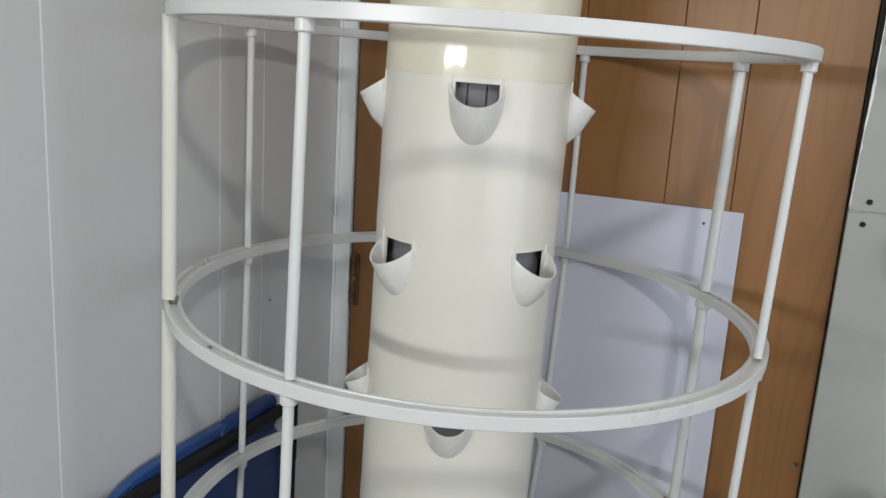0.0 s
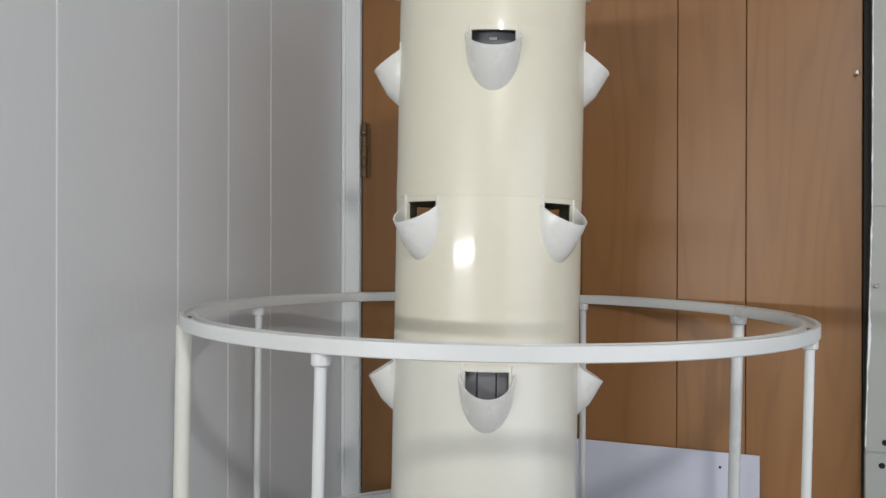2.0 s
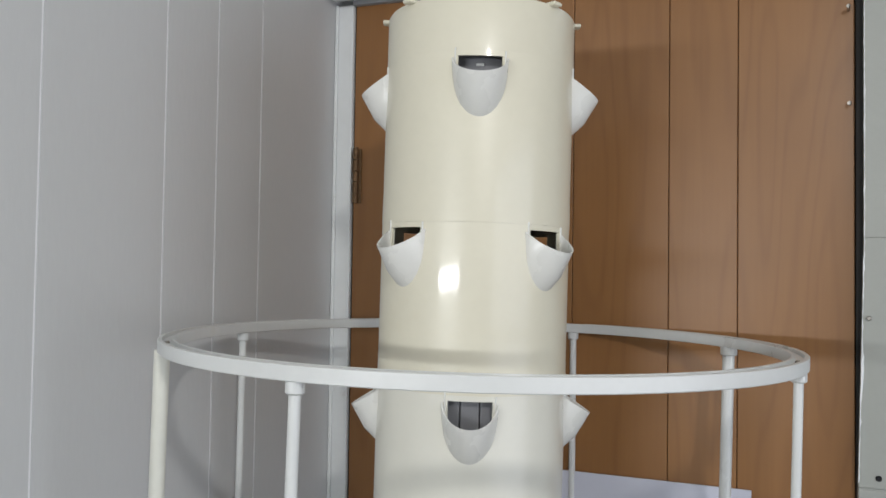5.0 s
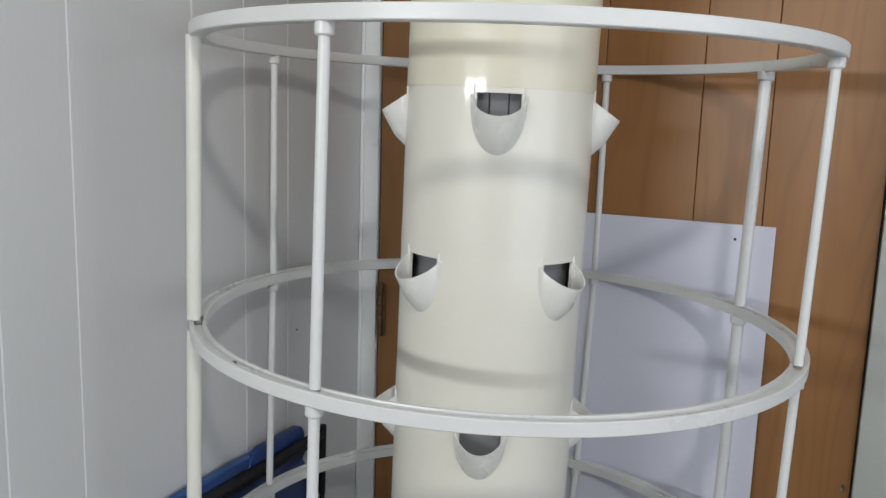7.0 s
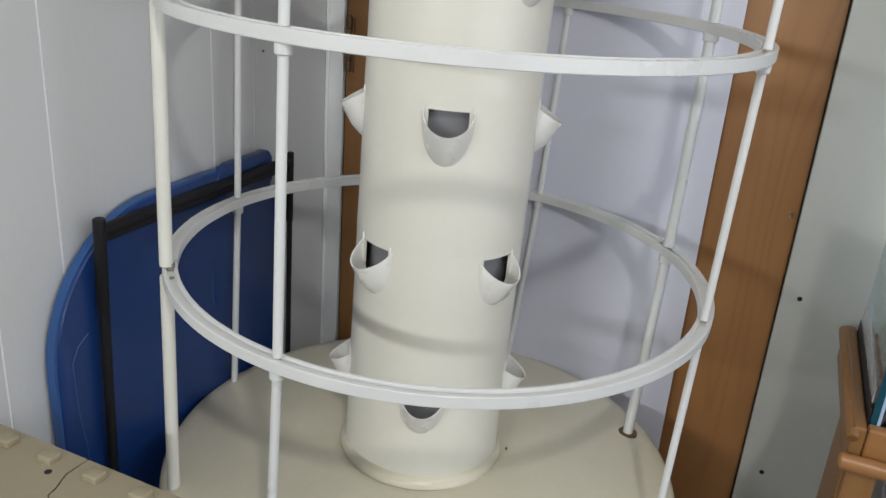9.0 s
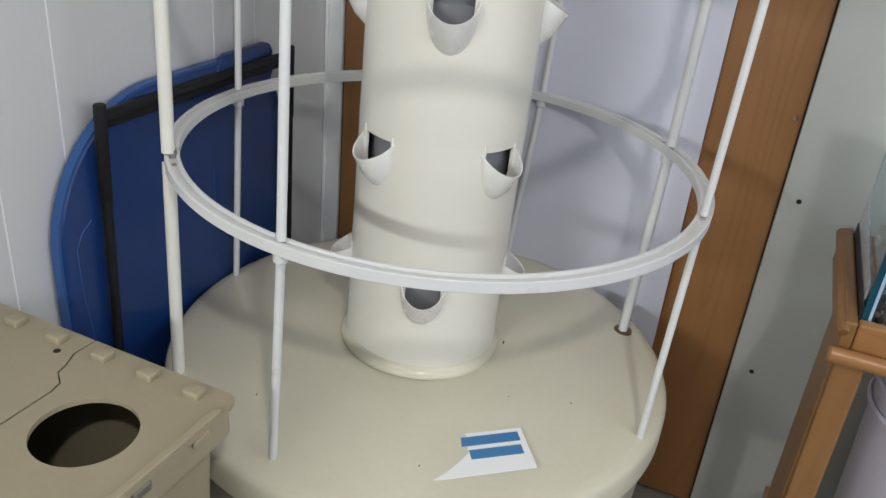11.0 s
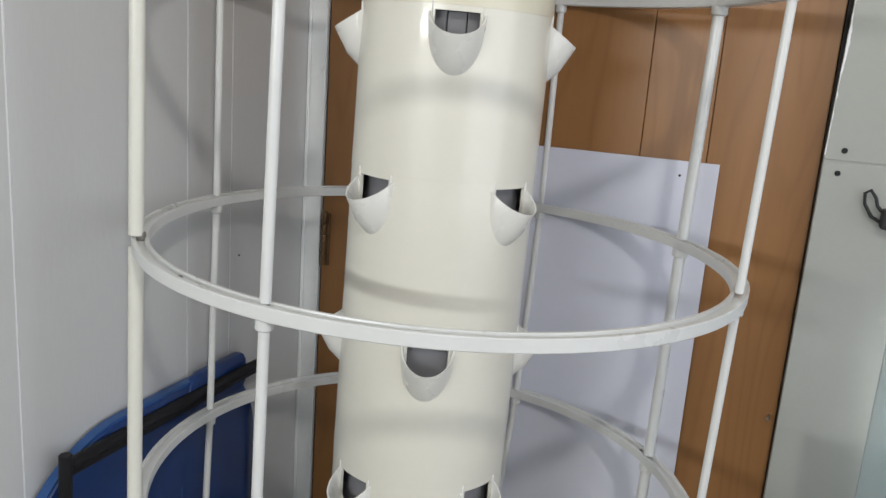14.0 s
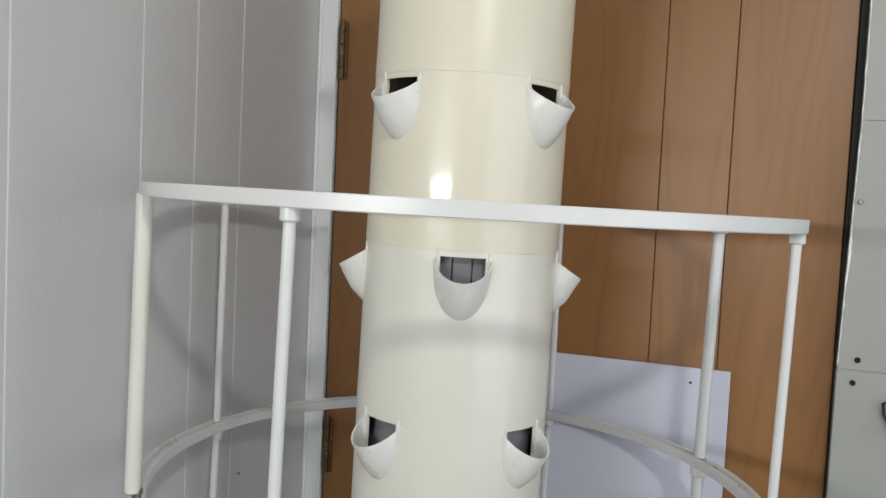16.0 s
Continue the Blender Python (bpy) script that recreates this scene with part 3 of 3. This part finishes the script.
# posts: angles at the three rings, the foot on the lid, radius, thick or thin
POSTS = [((207.8, 206.8, 207.6), (-0.315, -0.184), 0.0084), ((251, 250.8, 250.9), (-0.128, -0.322), 0.0053), ((341, 341, 344), (0.334, -0.154), 0.0050),
         ((25.5, 25.5, 24.5), (0.320, 0.111), 0.0079), ((162.5, 161.8, 162), (-0.343, 0.100), 0.0052), ((70.5, 69.5, 70), (0.108, 0.325), 0.0052)]
for angles, foot, rad in POSTS:
    thick = rad > 0.008
    tops = [ring_point(k, angles[k], 0.0055 if thick else 0.010, -0.014) for k in range(3)] + [LEAN.inverted() @ Vector((*foot, lid_z(*foot) - 0.003))]
    for k in range(3):
        top, low = tops[k], tops[k + 1]
        if k < 2:
            low = low + Vector((0, 0, 0.0145 if not thick else 0.016))
        part("post", rod([top + Vector((0, 0, 0.002)), low], rad, 18), M_SLEEVE if thick else M_PVC, cage, smooth=40)
        if not thick:
            part("collar", rod([top + Vector((0, 0, 0.001)), top - Vector((0, 0, 0.010)), top - Vector((0, 0, 0.0115))], [rad + 0.0032, rad + 0.0032, rad + 0.0015], 18), M_PVC, cage, smooth=40)
for ang, k in ((206.8, 1), (207.6, 2)):
    p = ring_point(k, ang, dz=0.0)
    part("stub", rod([p - Vector((0, 0, 0.01)), p + Vector((0, 0, 0.005))], 0.006, 12), M_STEEL, cage, "steel pin in the ring", 40)
for k, ang in ((0, 209.2), (0, 339), (1, 232), (1, 20), (2, 212), (2, 28)):
    p = ring_point(k, ang, 0.010, -0.0045)
    part("bolt", rod([p, p + Vector((0, 0, 0.0022)), p + Vector((0, 0, 0.003))], [0.0030, 0.0030, 0.0018], 10), M_STEEL, cage, "small dull bolt head", 40)
part("foot_socket", rod([LEAN.inverted() @ Vector((0.320, 0.111, lid_z(0.320, 0.111) + dz)) for dz in (-0.003, 0.0022)], 0.0150, 20), M_HINGE, cage, "rusty hole edge round the post", 40)

# ---- label on the reservoir lid ----
lid_label = thing("product_label", Matrix.Translation((0.122, -0.258, lid_z(0.122, -0.258) - 0.0002)) @ Matrix.Rotation(radians(22), 4, "Z") @ Matrix.Rotation(radians(-2.2), 4, "Y") @ Matrix.Rotation(radians(4.2), 4, "X"), "white printed label with a green mark stuck on the lid", "label")
part("paper", box(-0.067, 0.067, -0.036, 0.036, 0.0, 0.0008, 0.0003, 1), M_PAPER, lid_label)
part("green_mark", prism([(-0.047, 0.0), (-0.040, -0.006), (-0.026, -0.004), (-0.022, 0.006), (-0.026, 0.0325), (-0.046, 0.0325)], -0.0010, -0.0006, 0), M_GREEN, lid_label, "green printed shape").matrix_basis = Matrix.Rotation(radians(-90), 4, "X") @ Matrix.Translation((0, 0, 0))
for k, (bx0, bx1, by0, by1) in enumerate(((-0.020, 0.060, 0.013, 0.029), (-0.012, 0.058, -0.010, 0.006))):
    part("print_bar", box(bx0, bx1, by0, by1, 0.0008, 0.0011), M_INK, lid_label, "blue printed bar")

# ---- blue garden cart stood on end against the boards ----
CART = ROOM @ Matrix.Translation((-0.05, -0.038, 0)) @ Matrix.Rotation(radians(-90), 4, "Z")
cart = thing("garden_cart", CART, "blue plastic garden cart with black tubes stood on end", "garden cart")
part("rim", prism(rounded(0.15, 0.662, 0.02, 0.824, (0.12, 0.12, 0.20, 0.15), 12)[::-1], 0.006, 0.020, 0.005), M_RIM, cart, "lighter blue rolled rim", 40)
bm = bmesh.new()
levels = [(0.003, 0.018, 0.197), (0.006, 0.0225, 0.193), (0.026, 0.0250, 0.18), (0.055, 0.0262, 0.16), (0.12, 0.0270, 0.13)]
loops = []
for inset, y, rad in levels:
    loops.append([bm.verts.new((x, y, z)) for x, z in rounded(0.15 + inset, 0.662 - inset, 0.02 + inset, 0.824 - inset, (0.10, 0.10, rad, rad * 0.75), 12)])
for a, b in zip(loops, loops[1:]):
    for k in range(len(a)):
        bm.faces.new((a[k], a[(k + 1) % len(a)], b[(k + 1) % len(a)], b[k]))
bm.faces.new(loops[-1])
part("tray", bm, M_BLUE, cart, "dark blue moulded tray", 50)
part("lip", prism(rounded(0.186, 0.333, 0.768, 0.831, (0.01, 0.01, 0.03, 0.012), 6)[::-1], 0.012, 0.026, 0.004), M_BLUE, cart, "raised blue grip", 40)
for s_at, lean, rad, top in ((0.585, -0.025, 0.0070, 0.824), (0.147, -0.012, 0.0046, 0.820)):
    part("tube", rod([(s_at, 0.038, top - 0.002), (s_at - lean * 0.2, 0.038, 0.66), (s_at - lean, 0.038, 0.02)], rad, 14), M_BLACK, cart, smooth=40)
    part("grip", rod([(s_at, 0.038, top), (s_at, 0.038, top - 0.0015), (s_at - lean * 0.2, 0.038, 0.695), (s_at - lean * 0.2, 0.038, 0.693)], [rad, rad + 0.0014, rad + 0.0014, rad], 14), M_BLACK, cart, "black rubber grip", 40)
part("crossbar", rod([(0.583, 0.034, 0.805), (0.5, 0.030, 0.804), (0.30, 0.030, 0.803), (0.149, 0.036, 0.804)], 0.0084, 14), M_BLACK, cart, smooth=40)
# Black strip added as the shadow below the crossbar.
part("crossbar_shade", box(0.155, 0.575, 0.0275, 0.034, 0.786, 0.803, 0.003), M_BLACK, cart)
for pts in ([(0.608, 0.0262, 0.667), (0.625, 0.0254, 0.655), (0.6365, 0.0246, 0.633), (0.634, 0.0246, 0.56), (0.626, 0.0252, 0.497), (0.620, 0.0254, 0.36)], [(0.352, 0.0272, 0.66), (0.353, 0.0272, 0.63), (0.351, 0.0272, 0.603)]):
    part("moulded_line", rod(pts, 0.0008, 8), M_RIM, cart, "pale moulded line", 40)

# ---- tan storage tote with a cup hole ----
tote = thing("storage_tote", ROOM @ Matrix.Translation((0.103, -1.083, 0)) @ Matrix.Rotation(radians(-1.2), 4, "Z"), "tan plastic storage tote with hinged lid halves and a round hole", "storage tote")
ZT = 0.60
bm = bmesh.new()
rings_t = []
for w, d, z in ((0.165, 0.262, 0.004), (0.172, 0.27, 0.02), (0.186, 0.288, 0.57), (0.203, 0.299, 0.560), (0.203, 0.299, 0.592), (0.190, 0.291, 0.5935), (0.182, 0.284, 0.575), (0.166, 0.262, 0.022)):
    rings_t.append([bm.verts.new((x, y, z)) for x, y in rounded(-w, w, -d, d, (0.025,) * 4, 5)])
for a, b in zip(rings_t, rings_t[1:]):
    for k in range(len(a)):
        bm.faces.new((a[k], a[(k + 1) % len(a)], b[(k + 1) % len(a)], b[k]))
bm.faces.new(rings_t[0])
bm.faces.new(rings_t[-1])
part("body", bm, M_TAN, tote, smooth=40)
# the seam between the two halves runs in steps
SEAM_LINE = [(-0.002, 0.30), (-0.002, 0.268), (0.008, 0.246), (0.010, 0.234), (0.027, 0.221), (0.031, 0.205), (0.031, 0.10), (0.024, 0.08), (-0.02, 0.05), (-0.024, 0.03), (-0.024, -0.08), (-0.006, -0.1), (-0.006, -0.2), (0.012, -0.23), (0.002, -0.30)]


def lid_half(side, hole):
    bm = bmesh.new()
    edge = [(x + side * 0.0012, y) for x, y in SEAM_LINE]
    far = 0.206 * side
    outer = [(far, -0.285), (far, 0.285), (far - side * 0.003, 0.294), (far - side * 0.008, 0.2985), (far - side * 0.015, 0.30)]
    line = edge + [(far - side * 0.015, -0.30)] + outer
    if hole:
        hx, hy, hr = 0.108, 0.177, 0.053
        circle = [(hx + hr * math.cos(radians(a)), hy + hr * math.sin(radians(a))) for a in range(0, 360, 10)]
    top = [bm.verts.new((x, y, ZT)) for x, y in line]
    es = [bm.edges.new((top[k], top[(k + 1) % len(top)])) for k in range(len(top))]
    if hole:
        cv = [bm.verts.new((x, y, ZT)) for x, y in circle]
        es += [bm.edges.new((cv[k], cv[(k + 1) % len(cv)])) for k in range(len(cv))]
    bmesh.ops.triangle_fill(bm, edges=es, use_beauty=True)
    if hole:
        inside = [f for f in bm.faces if (f.calc_center_median().xy - Vector((hx, hy))).length < hr * 0.97]
        bmesh.ops.delete(bm, geom=inside, context="FACES")
    low = bmesh.ops.extrude_face_region(bm, geom=bm.faces[:])
    bmesh.ops.translate(bm, vec=(0, 0, -0.006), verts=[v for v in low["geom"] if isinstance(v, bmesh.types.BMVert)])
    return bm


for side, hole in ((1, True), (-1, False)):
    half = part("lid_half", lid_half(side, hole), M_TAN, tote)
    for y in (0.279, -0.279):
        for x in ((0.030, 0.097, 0.161) if side > 0 else (0.039, 0.106, 0.165)):
            part("lug", box(side * x - 0.0105, side * x + 0.0105, y - 0.0095, y + 0.0095, ZT - 0.002, ZT + 0.0085, 0.0028, 3), M_TAN, half, smooth=40)
    part("edge_bead", box(min(side * 0.195, side * 0.2055), max(side * 0.195, side * 0.2055), -0.27, 0.27, ZT - 0.003, ZT + 0.004, 0.002), M_TAN, half)
    for y in (0.235, 0.15):
        part("hinge_pin", box(min(side * 0.203, side * 0.2085), max(side * 0.203, side * 0.2085), y - 0.012, y + 0.012, ZT - 0.016, ZT - 0.006, 0.002), M_STEEL if y < 0.2 else M_TAN, half)
part("rivet_hole", rod([(-0.022, 0.262, ZT - 0.002), (-0.022, 0.262, ZT + 0.0006)], 0.0042, 14), M_DARK, tote, "dark round hole")
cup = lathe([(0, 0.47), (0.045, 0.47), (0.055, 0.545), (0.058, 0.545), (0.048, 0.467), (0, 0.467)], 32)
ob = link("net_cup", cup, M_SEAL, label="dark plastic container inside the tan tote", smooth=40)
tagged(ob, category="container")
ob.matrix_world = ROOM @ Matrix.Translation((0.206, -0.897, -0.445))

# ---- fish tank on its oak stand ----
STAND = ROOM @ Matrix.Translation((-0.025, 0, 0))
stand = thing("tank_stand", STAND, "honey oak fish tank stand with moulded rails", "tank stand")
part("side_rail", rod([(0.9385, -0.075, 0.672), (0.9385, -0.392, 0.672), (0.9385, -0.396, 0.670)], [0.0085, 0.0085, 0.006], 16), M_OAK_SHADE, stand, "rounded oak rail", 40)
part("side_board", box(0.9375, 0.953, -0.39, -0.075, 0.625, 0.683, 0.003), M_OAK_SHADE, stand)
part("front_board", box(0.9535, 1.56, -0.392, -0.374, 0.625, 0.684, 0.003), M_OAK_H, stand)
part("front_rail", rod([(0.928, -0.405, 0.642), (0.931, -0.405, 0.642), (1.56, -0.405, 0.642)], [0.007, 0.0105, 0.0105], 16), M_OAK_H, stand, "rounded oak rail", 40)
part("side_panel", box(0.9385, 0.955, -0.385, -0.255, 0.0, 0.6245, 0.002), M_OAK_SHADE, stand)
part("front_stile", box(0.9405, 0.975, -0.402, -0.386, 0.0, 0.631, 0.003), M_OAK_SHADE, stand)
part("side_panel", box(1.54, 1.556, -0.385, -0.08, 0.0, 0.6245, 0.002), M_OAK_SHADE, stand)
part("shelf", box(0.9555, 1.5395, -0.373, -0.08, 0.15, 0.17, 0.002), M_OAK_H, stand)
part("deck", box(0.9535, 1.5395, -0.3735, -0.075, 0.640, 0.655), M_OAK_H, stand)

tank = thing("fish_tank", STAND, "rimless glass fish tank with a gravel bed", "fish tank")
TU0, TU1, TV0, TV1, TZ0, TZ1 = 0.957, 1.535, -0.370, -0.085, 0.656, 1.06
for name, dims, m in (("bottom_pane", (TU0, TU1, TV0, TV1, TZ0, TZ0 + 0.006), M_GLASS), ("side_pane", (TU0, TU0 + 0.005, TV0 + 0.006, TV1 - 0.006, TZ0 + 0.0065, TZ1), M_GLASS),
                      ("side_pane", (TU1 - 0.005, TU1, TV0 + 0.006, TV1 - 0.006, TZ0 + 0.0065, TZ1), M_GLASS), ("front_pane", (TU0, TU1, TV0, TV0 + 0.005, TZ0 + 0.0065, TZ1), M_GLASS),
                      ("back_pane", (TU0, TU1, TV1 - 0.005, TV1, TZ0 + 0.0065, TZ1), M_GLASS)):
    pane = part(name, box(*dims, 0.0004, 1), m, tank)
    pane.visible_shadow = name == "front_pane"
part("corner_edge", box(TU0 - 0.0012, TU0 + 0.0062, TV0 - 0.0012, TV0 - 0.0002, TZ0 + 0.007, TZ1), M_EDGE, tank, "teal polished glass edge")
part("corner_edge", box(TU0 - 0.0014, TU0 - 0.0003, TV0 - 0.0010, TV0 + 0.0060, TZ0 + 0.007, TZ1), M_EDGE, tank, "teal polished glass edge")
part("edge_bevel", box(TU0 + 0.0064, TU0 + 0.0100, TV0 - 0.0008, TV0 - 0.0001, TZ0 + 0.007, TZ1), M_BEVEL, tank, "pale bevel of the glass edge")
part("bottom_seal", box(TU0 - 0.0033, TU0 - 0.0022, TV0 + 0.002, TV1, TZ0 + 0.0005, 0.699), M_SEAL, tank, "black silicone seal")

rng = random.Random(7)
bm = bmesh.new()
for k in range(1000):
    r = rng.uniform(0.003, 0.0068)
    near = k < 760
    u = rng.uniform(TU0 + 0.018, TU0 + 0.16) if near else rng.uniform(TU0 + 0.16, TU1 - 0.02)
    v = rng.uniform(TV0 + 0.018, TV1 - 0.018)
    z = TZ0 + 0.006 + r * 0.6 + rng.uniform(0, 0.028 + 0.03 * (v - TV0) / 0.28)
    m = Matrix.Translation((u, v, z)) @ Euler((rng.uniform(0, 6), rng.uniform(0, 6), rng.uniform(0, 6))).to_matrix().to_4x4() @ Matrix.Diagonal((r * rng.uniform(0.8, 1.4), r, r * rng.uniform(0.55, 0.9), 1))
    bmesh.ops.create_icosphere(bm, subdivisions=1, radius=1.0, matrix=m)
gravel_m = bpy.data.materials.new("mixed_gravel")
gravel_m.use_nodes = True
gn, gl = gravel_m.node_tree.nodes, gravel_m.node_tree.links
geo, ramp = gn.new("ShaderNodeNewGeometry"), gn.new("ShaderNodeValToRGB")
ramp.color_ramp.elements[0].color, ramp.color_ramp.elements[1].color = (0.05, 0.048, 0.045, 1), (0.60, 0.58, 0.54, 1)
for at, c in ((0.35, (0.15, 0.14, 0.13, 1)), (0.6, (0.27, 0.21, 0.16, 1)), (0.8, (0.36, 0.36, 0.36, 1))):
    e = ramp.color_ramp.elements.new(at)
    e.color = c
gl.new(geo.outputs["Random Per Island"], ramp.inputs[0])
gl.new(ramp.outputs[0], gn["Principled BSDF"].inputs["Base Color"])
gn["Principled BSDF"].inputs["Roughness"].default_value = 0.45
gravel = link("gravel", bm, gravel_m, label="mixed grey and brown river gravel in the tank", smooth=80, kind="stuff")
gravel.matrix_world = STAND
tagged(gravel, category="gravel")

bucket = thing("bucket", STAND @ Matrix.Translation((1.16, -0.235, 0.17)), "milky plastic bucket on the stand's shelf", "bucket")
part("body", lathe([(0, 0.002), (0.118, 0.002), (0.123, 0.01), (0.134, 0.37), (0.130, 0.37), (0.119, 0.012), (0, 0.012)], 48), M_CLEAR, bucket, smooth=40)
for z in (0.372, 0.335):
    part("rim", lathe([(0.1345, z - 0.006), (0.139, z - 0.006), (0.140, z), (0.137, z + 0.004), (0.1345, z + 0.002)], 48, closed=True), M_CLEAR, bucket, smooth=40)

# ---- small things ----
cable = thing("power_cable", ROOM @ Matrix.Translation((-0.022, 0, -0.008)), "black looped power cable hanging on the white panel", "cable")
part("loop", rod([(0.925, -0.036, 1.158), (0.912, -0.036, 1.165), (0.901, -0.036, 1.182), (0.899, -0.036, 1.197), (0.906, -0.036, 1.202), (0.914, -0.036, 1.192), (0.918, -0.036, 1.180), (0.926, -0.036, 1.172)], 0.0024, 10), M_SEAL, cable, smooth=60)
part("plug", box(0.924, 0.952, -0.056, -0.0285, 1.150, 1.178, 0.004), M_SEAL, cable, "black plug")


def screw(u, z, out, length):
    ob = link("screw", rod([(u, -0.001, z), (u, -0.001 - out, z), (u - length * 0.1, -0.001 - out, z), (u - length * 0.1, -0.0015 - out, z)], [0.0018, 0.0018, 0.0036, 0.003], 10), M_STEEL, label="small steel screw standing out of the door edge", smooth=40)
    ob.matrix_world = ROOM
    return tagged(ob, category="screw", group="door edge screws")


screw(0.806, 1.913, 0.022, 0.01)
screw(0.808, 1.775, 0.010, 0.01)
screw(0.804, 0.818, 0.016, 0.01)

# crumpled clear film between the tank and its rail
film_m = bpy.data.materials.new("clear_film")
film_m.use_nodes = True
fb = film_m.node_tree.nodes["Principled BSDF"]
fb.inputs["Base Color"].default_value = (0.75, 0.78, 0.80, 1)
fb.inputs["Roughness"].default_value, fb.inputs["Alpha"].default_value = 0.18, 0.45
bm = bmesh.new()
rows = []
for i in range(31):
    v = -0.352 + 0.262 * i / 30
    top = 0.720 + 0.006 * noise.noise((i * 0.6, 4.0, 2.0)) + 0.018 * (i / 30)
    rows.append([])
    for j in range(25):
        z = 0.690 + (top - 0.690) * j / 24
        d = 0.0007 * noise.noise((v * 90, z * 90, 1.0)) + 0.0006 * noise.noise((v * 260, z * 260, 3.0))
        rows[-1].append(bm.verts.new((0.9556 + d, v, z)))
for a, b in zip(rows, rows[1:]):
    for j in range(24):
        bm.faces.new((a[j], b[j], b[j + 1], a[j + 1]))
wrap = link("plastic_film", bm, film_m, label="crumpled clear plastic film tucked beside the tank", smooth=60)
wrap.matrix_world = STAND
tagged(wrap, category="plastic film")
mod = wrap.modifiers.new("thickness", "SOLIDIFY")
mod.thickness = 0.0004
